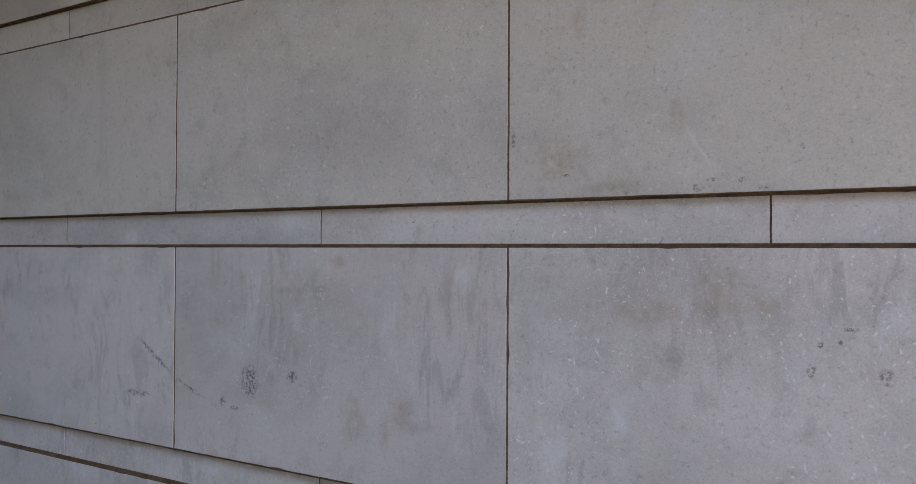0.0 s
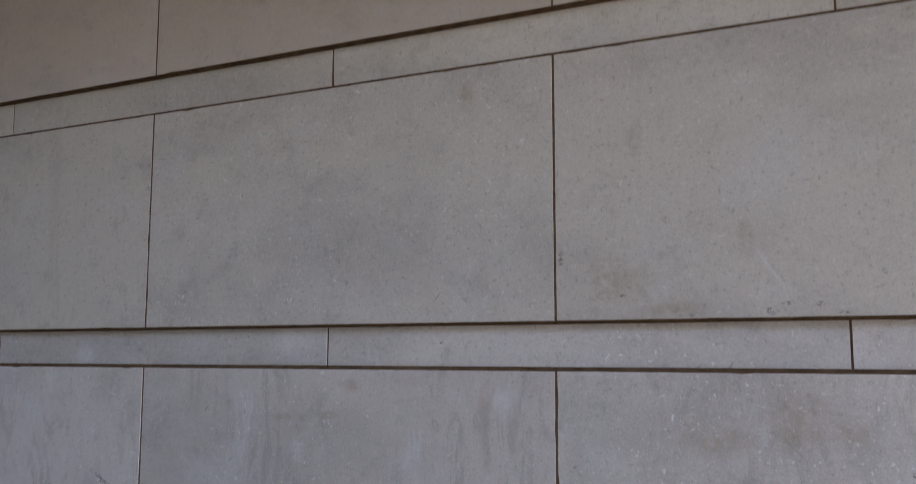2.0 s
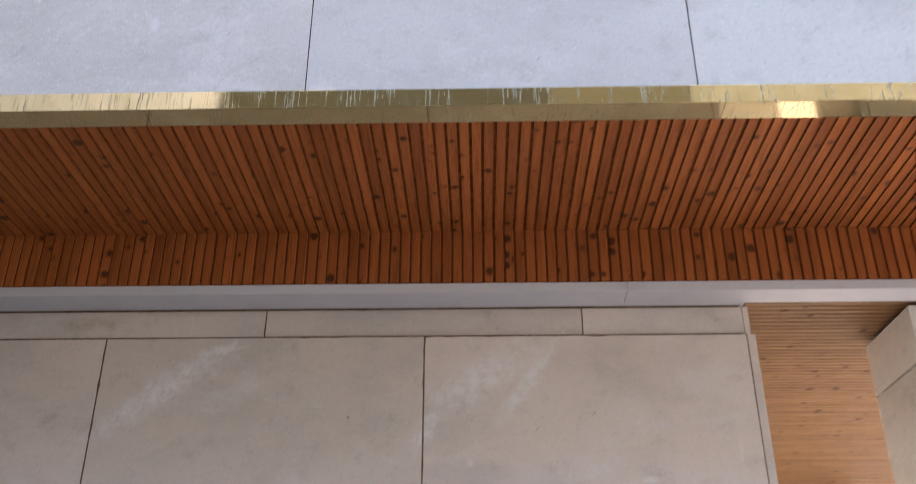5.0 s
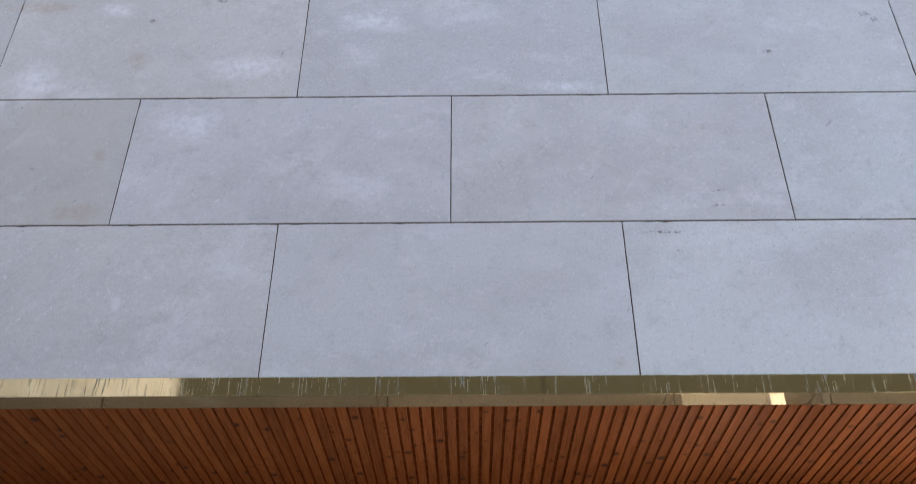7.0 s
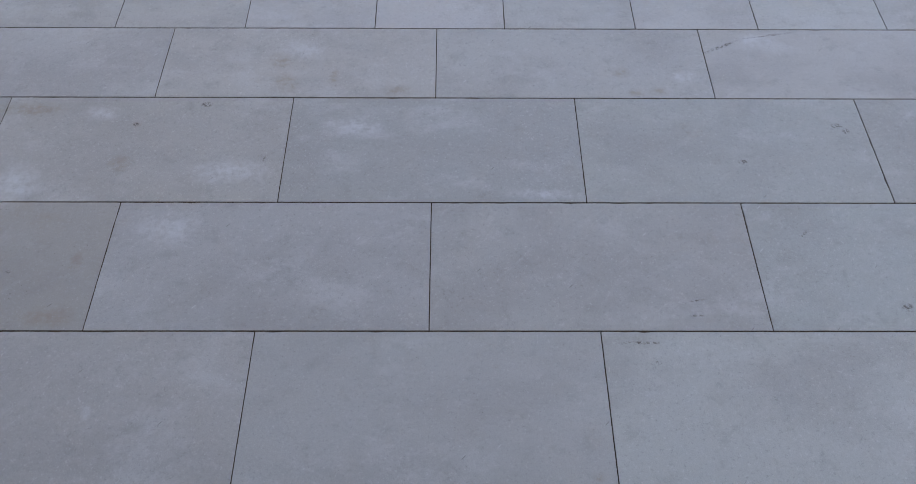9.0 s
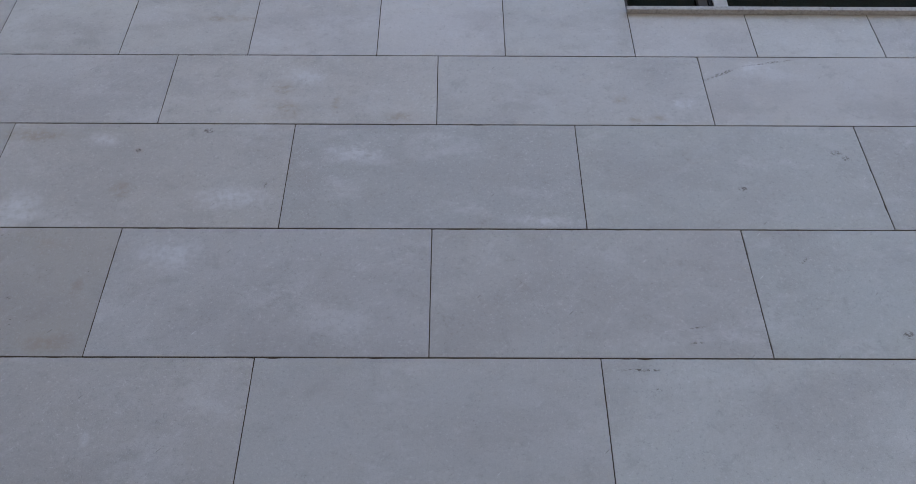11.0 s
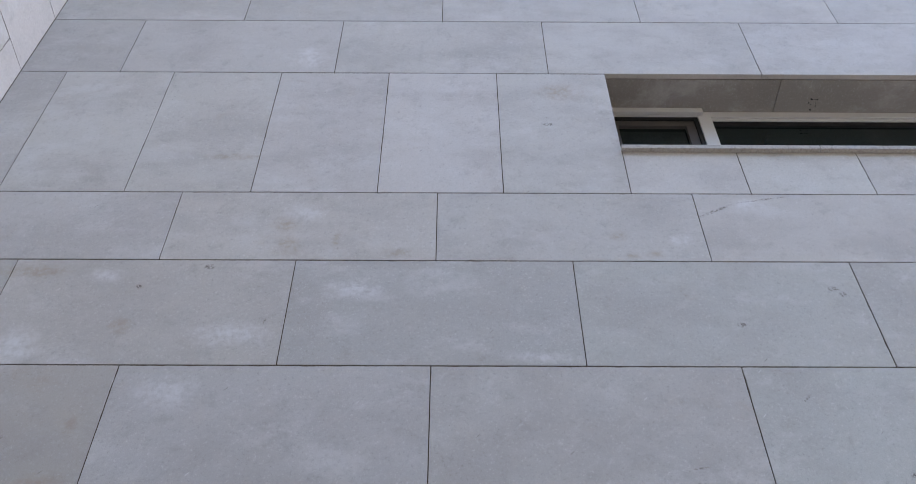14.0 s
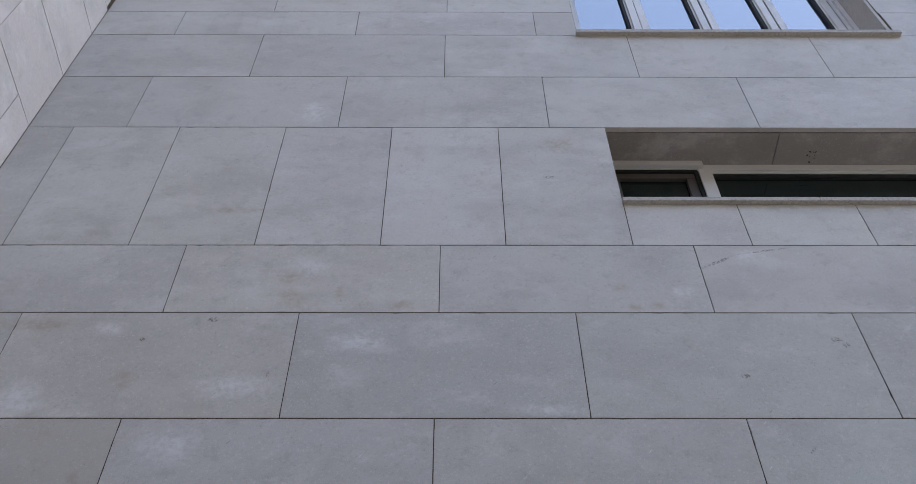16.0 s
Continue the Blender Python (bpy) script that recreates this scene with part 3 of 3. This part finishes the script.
canopy = new("market_canopy")
canopy.location = (7.6, 9.4, 0)
tagged(canopy, "blue canvas canopy with red valance on steel posts", "canopy")
bm = bmesh.new()
prof = [(-1.6, 4.02), (-0.8, 4.22), (0.0, 4.36), (0.8, 4.22), (1.6, 4.02)]
ring = []
for dz in (0.0, -0.03):
    ring.append([[bm.verts.new((x, y, z + dz)) for y, z in prof] for x in (-0.7, 0.7)])
for layer in ring:
    for i in range(4):
        bm.faces.new((layer[0][i], layer[0][i + 1], layer[1][i + 1], layer[1][i]))
for e in (0, 1):
    for i in range(4):
        bm.faces.new((ring[0][e][i], ring[0][e][i + 1], ring[1][e][i + 1], ring[1][e][i]))
for i in (0, 4):
    bm.faces.new((ring[0][0][i], ring[0][1][i], ring[1][1][i], ring[1][0][i]))
part("canvas_roof", bm, BLUE, canopy)
boxes("side_sheet", BLUE, canopy, (-0.73, -0.705, -1.6, 1.6, 3.98, 4.30))
boxes("valance", RED, canopy, (-0.74, -0.71, -1.6, 1.6, 3.45, 3.975), label="red canvas valance")
for x in (-0.68, 0.68):
    for y in (-1.55, 1.55):
        boxes("post", STEEL, canopy, (x - 0.03, x + 0.03, y - 0.03, y + 0.03, 0, 4.0), bevel=0.006)

# ---- the upper facade ----
TINT[0] = (0.99, 1.0, 1.01)
W1 = (2.4085, 6.6, 6.058, 6.823)
W2 = (2.372, 4.49, 7.968, 9.993)
XL, XR, TOP = -0.845, 7.0, 15.5
wall_upper = boxes(
    "wall_upper", JOINT_DARK, None,
    (-7, XR, FACADE + 0.0025, -0.60, 3.456, W1[2]), (-7, W1[0], FACADE + 0.0025, -0.60, W1[2], W1[3]), (W1[1], XR, FACADE + 0.0025, -0.60, W1[2], W1[3]),
    (-7, XR, FACADE + 0.0025, -0.60, W1[3], W2[2]), (-7, W2[0], FACADE + 0.0025, -0.60, W2[2], W2[3]), (W2[1], XR, FACADE + 0.0025, -0.60, W2[2], W2[3]),
    (-7, XR, FACADE + 0.0025, -0.60, W2[3], TOP))
tagged(wall_upper, "limestone-clad upper facade in staggered courses", "wall", kind="structure")
tagged(boxes("wall_body", PAVING, None, (-7, 2.42, 0.41, 7.0, 3.2, TOP - 0.1), (2.42, 4.3, 0.9, 6.4, 3.21, TOP - 0.1), (2.43, 7.0, -0.2, 0.88, 3.52, TOP - 0.1),
             (-7, 2.0, 0.41, 7.0, 0, 3.19)),
       "plain body of the building behind the cladding", "wall", kind="structure")
tagged(boxes("roof", PAVING, None, (-7, XR, -0.93, 7.0, TOP + 0.004, TOP + 0.3)), "flat roof slab", "roof", kind="structure")


def on_upper(u, z, proud):
    return pose(u, FACADE - proud, z)


A = 1.2025
UPPER = [(3.463, 4.058, 0.877, A), (4.058, 4.656, 0.279, A), (4.656, 5.256, 0.884, A), (5.256, 5.7275, 0.289, A),
         (6.796, 7.3895, 0.900, 1.194), (7.3895, 7.966, 0.296, 1.2)]
# slabs' own tones, with the light's fall towards the left painted in
SLAB_SHADE_TONES = {3.463: [(0.5, (0.92, 0.90, 0.90)), (-0.6, (0.9, 0.88, 0.88)), (2.5, (0.99, 1.01, 1.02))], 4.058: [(0.0, (0.94, 0.905, 0.895)), (0.8, (0.95, 0.95, 0.96)), (2.9, (1.0, 1.03, 1.04))],
        4.656: [(0.5, (0.94, 0.91, 0.89)), (1.5, (0.97, 0.99, 1.0)), (3.0, (1.03, 1.04, 1.04))], 5.256: [(0.8, (0.98, 0.96, 0.94)), (3.0, (1.06, 1.05, 1.04))]}
for z0, z1, first, pitch in UPPER:
    # the courses below 5.2 m are tinted a little darker
    TINT[0] = (0.935, 0.935, 0.905) if z0 < 5.2 else (1.01, 1.0, 0.975)
    course(wall_upper, XL + 0.0005, XR, z0, z1, first, pitch, on_upper, dull=SLAB_SHADE_TONES.get(z0, ()))
course(wall_upper, XL + 0.0005, W1[0], 5.7275, 6.796, 0.011, 0.5975, on_upper)
course(wall_upper, W1[0], XR, 5.7275, 6.0605, 2.978, 0.598, on_upper)
course(wall_upper, XL + 0.0005, XR, 7.966, 8.322, 0.899, 1.2, on_upper, holes=((W2[0], W2[1]),))
z = 8.322
for i in range(12):
    course(wall_upper, XL + 0.0005, XR, z, z + 0.6, (0.305, 0.895)[i % 2], 1.2, on_upper, holes=((W2[0], W2[1]),) if z < 9.8 else ())
    z += 0.6

# the projecting wing, whose side meets the facade in a corner
wing = boxes("wall_wing", JOINT_DARK, None, (-7, XL - 0.0025, -5.25, FACADE + 0.002, 3.40, TOP))
tagged(wing, "limestone-clad side of the projecting wing", "wall", kind="structure")


def on_wing(u, z, proud):
    return pose(XL + proud, u, z, 0, 0, 90)


TINT[0] = (1.02, 0.93, 0.90)
for z0, z1, first in ((3.463, 4.058, -1.142), (4.058, 4.656, -1.542), (4.656, 5.256, -1.142), (5.256, 5.7275, -1.542), (5.7275, 6.806, -1.144),
                      (6.806, 7.397, -1.534), (7.397, 7.974, -2.142), (7.974, 8.334, -1.537)):
    course(wing, -5.25, FACADE - 0.001, z0, z1, first, 0.6 if z0 == 5.7275 else 1.2, on_wing)
z = 8.334
for i in range(12):
    course(wing, -5.25, FACADE - 0.001, z, z + 0.6, (-2.17, -1.565)[i % 2], 1.2, on_wing)
    z += 0.6

# ---- ribbon window of the first floor ----
y0 = -0.722
reveal = new("window_reveal")
reveal.location = (0.006, 0.028, 0.030)
tagged(reveal, "limestone lining round the ribbon window recess", "window reveal", kind="structure")
# head tint lowered to put the recess's shade into the stone colour
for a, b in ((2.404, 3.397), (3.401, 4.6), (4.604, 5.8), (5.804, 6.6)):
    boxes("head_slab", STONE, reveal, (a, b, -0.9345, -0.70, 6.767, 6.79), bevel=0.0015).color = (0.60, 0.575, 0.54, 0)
boxes("jamb_slab", STONE, reveal, (2.38, 2.4025, -0.935, -0.70, 6.01, 6.765), bevel=0.0015).color = (0.9, 0.88, 0.85, 0)

for i in range(11):
    bm = bmesh.new()
    bmesh.ops.create_icosphere(bm, subdivisions=1, radius=rng.uniform(0.0025, 0.006))
    for v in bm.verts:
        v.co = (v.co.x * rng.uniform(0.6, 1.5), v.co.y * rng.uniform(0.7, 1.3), v.co.z * 0.35)
    spot = part("mud_spot", bm, GASKET, reveal)
    spot.location = (3.612 + rng.uniform(-0.04, 0.04), -0.765 + rng.uniform(-0.05, 0.03), 6.766)

window = new("window_1")
window.location = (0.006, 0.028, 0.030)
tagged(window, "dark teal ribbon window in grey-white frames", "window", kind="structure")
boxes("window_frame", FRAME, window, (2.403, 6.6, y0, -0.64, 6.716, 6.764), (2.403, 6.6, y0, -0.64, 6.062, 6.12),
      (2.956, 3.030, y0 - 0.004, -0.64, 6.12, 6.716), (4.9, 4.97, y0 - 0.004, -0.64, 6.12, 6.716))
boxes("frame_bead", FRAME, window, (3.030, 4.9, y0 + 0.012, -0.66, 6.698, 6.715), bevel=0.003)
boxes("glazing_seal", GASKET, window, (3.032, 4.898, y0 + 0.020, -0.66, 6.655, 6.697))
boxes("glass_pane", GLASS_TEAL, window, (3.031, 4.899, y0 + 0.030, y0 + 0.040, 6.121, 6.69), (4.971, 6.6, y0 + 0.030, y0 + 0.040, 6.121, 6.69))
boxes("shutter_box", FRAME, window, (2.405, 2.985, -0.752, y0 - 0.001, 6.722, 6.7635), bevel=0.005, label="slim grey-white shutter box")
sash = boxes("sash", GASKET, window, (2.404, 2.954, y0 + 0.004, -0.66, 6.690, 6.716), (2.932, 2.955, y0 + 0.004, -0.66, 6.12, 6.689), (2.404, 2.44, y0 + 0.004, -0.66, 6.12, 6.689))
boxes("sash_frame", FRAME_DARK, sash, (2.441, 2.931, y0 + 0.012, -0.66, 6.640, 6.689), (2.441, 2.495, y0 + 0.012, -0.66, 6.12, 6.639),
      (2.878, 2.931, y0 + 0.012, -0.66, 6.12, 6.639), bevel=0.003, label="brown-grey opening sash")
boxes("glass_pane", GLASS_TEAL, sash, (2.496, 2.877, y0 + 0.034, y0 + 0.040, 6.12, 6.639))
# dark sheet close behind the panes stands in for the unlit room
boxes("room_back", ROOM_DARK, window, (2.40, 6.6, -0.655, -0.61, 6.0, 6.78))

sill = new("window_sill")
tagged(sill, "weathered grey stone sill of the ribbon window", "window sill", kind="structure")
for a, b in ((2.405, 3.396), (3.399, 5.0), (5.003, 6.6)):
    boxes("sill_slab", SILL, sill, (a, b, -0.968, -0.70, 6.060, 6.089), bevel=0.003)

# ---- upper window that mirrors the sky ----
window = new("window_2")
window.location = (0, 0.028, 0.043)
tagged(window, "tall window with four panes mirroring blue sky", "window", kind="structure")
y1 = -0.765
for i, x in enumerate((2.466, 2.968, 3.471, 3.968)):
    xr = (2.838, 3.332, 3.827, 4.312)[i]
    pane = boxes("sash", FRAME, window, (x - 0.052, x, y1, -0.70, 8.03, 9.85), (xr, xr + 0.012, y1 + 0.004, -0.70, 8.03, 9.85),
                 (x, xr, y1, -0.70, 8.03, 8.09), (x, xr, y1, -0.70, 9.79, 9.85))
    boxes("glass_pane", GLASS, pane, (x, xr, y1 + 0.022, y1 + 0.030, 8.09, 9.79))
    boxes("seal", GASKET, pane, (xr - 0.024, xr - 0.001, y1 + 0.002, y1 + 0.021, 8.091, 9.789))
    boxes("mullion", FRAME, window, (xr + 0.013, xr + 0.068, y1 - 0.012, -0.70, 7.98, 9.94), bevel=0.003)
    boxes("mullion_gap", GASKET, window, (xr + 0.069, xr + 0.083, y1 + 0.006, -0.70, 8.0, 9.94))
boxes("outer_frame", FRAME, window, (2.373, 2.412, y1 - 0.004, -0.70, 7.98, 9.945), (4.396, 4.425, y1 - 0.004, -0.70, 7.98, 9.945), (4.428, 4.462, y1 - 0.02, -0.70, 7.98, 9.945),
      (2.414, 4.394, y1 - 0.004, -0.70, 9.86, 9.938), bevel=0.002)
# same dark sheet in place of an unlit room
boxes("room_back", ROOM_DARK, window, (2.37, 4.49, -0.695, -0.61, 7.9, 9.95))
boxes("jamb_slab", STONE, window, (4.464, 4.489, -0.9665, -0.70, 7.98, 9.95), bevel=0.0015).color = (0.8, 0.78, 0.74, 0)
boxes("jamb_slab", STONE, window, (2.348, 2.3715, -0.962, -0.70, 7.98, 9.95), bevel=0.0015).color = (0.8, 0.78, 0.74, 0)
sill = new("upper_window_sill")
sill.location = (0, 0.028, 0.03)
tagged(sill, "weathered grey stone sill of the upper window", "window sill", kind="structure")
for a, b in ((2.362, 3.434), (3.437, 4.515)):
    boxes("sill_slab", SILL, sill, (a, b, -1.003, -0.72, 7.922, 7.962), bevel=0.003)
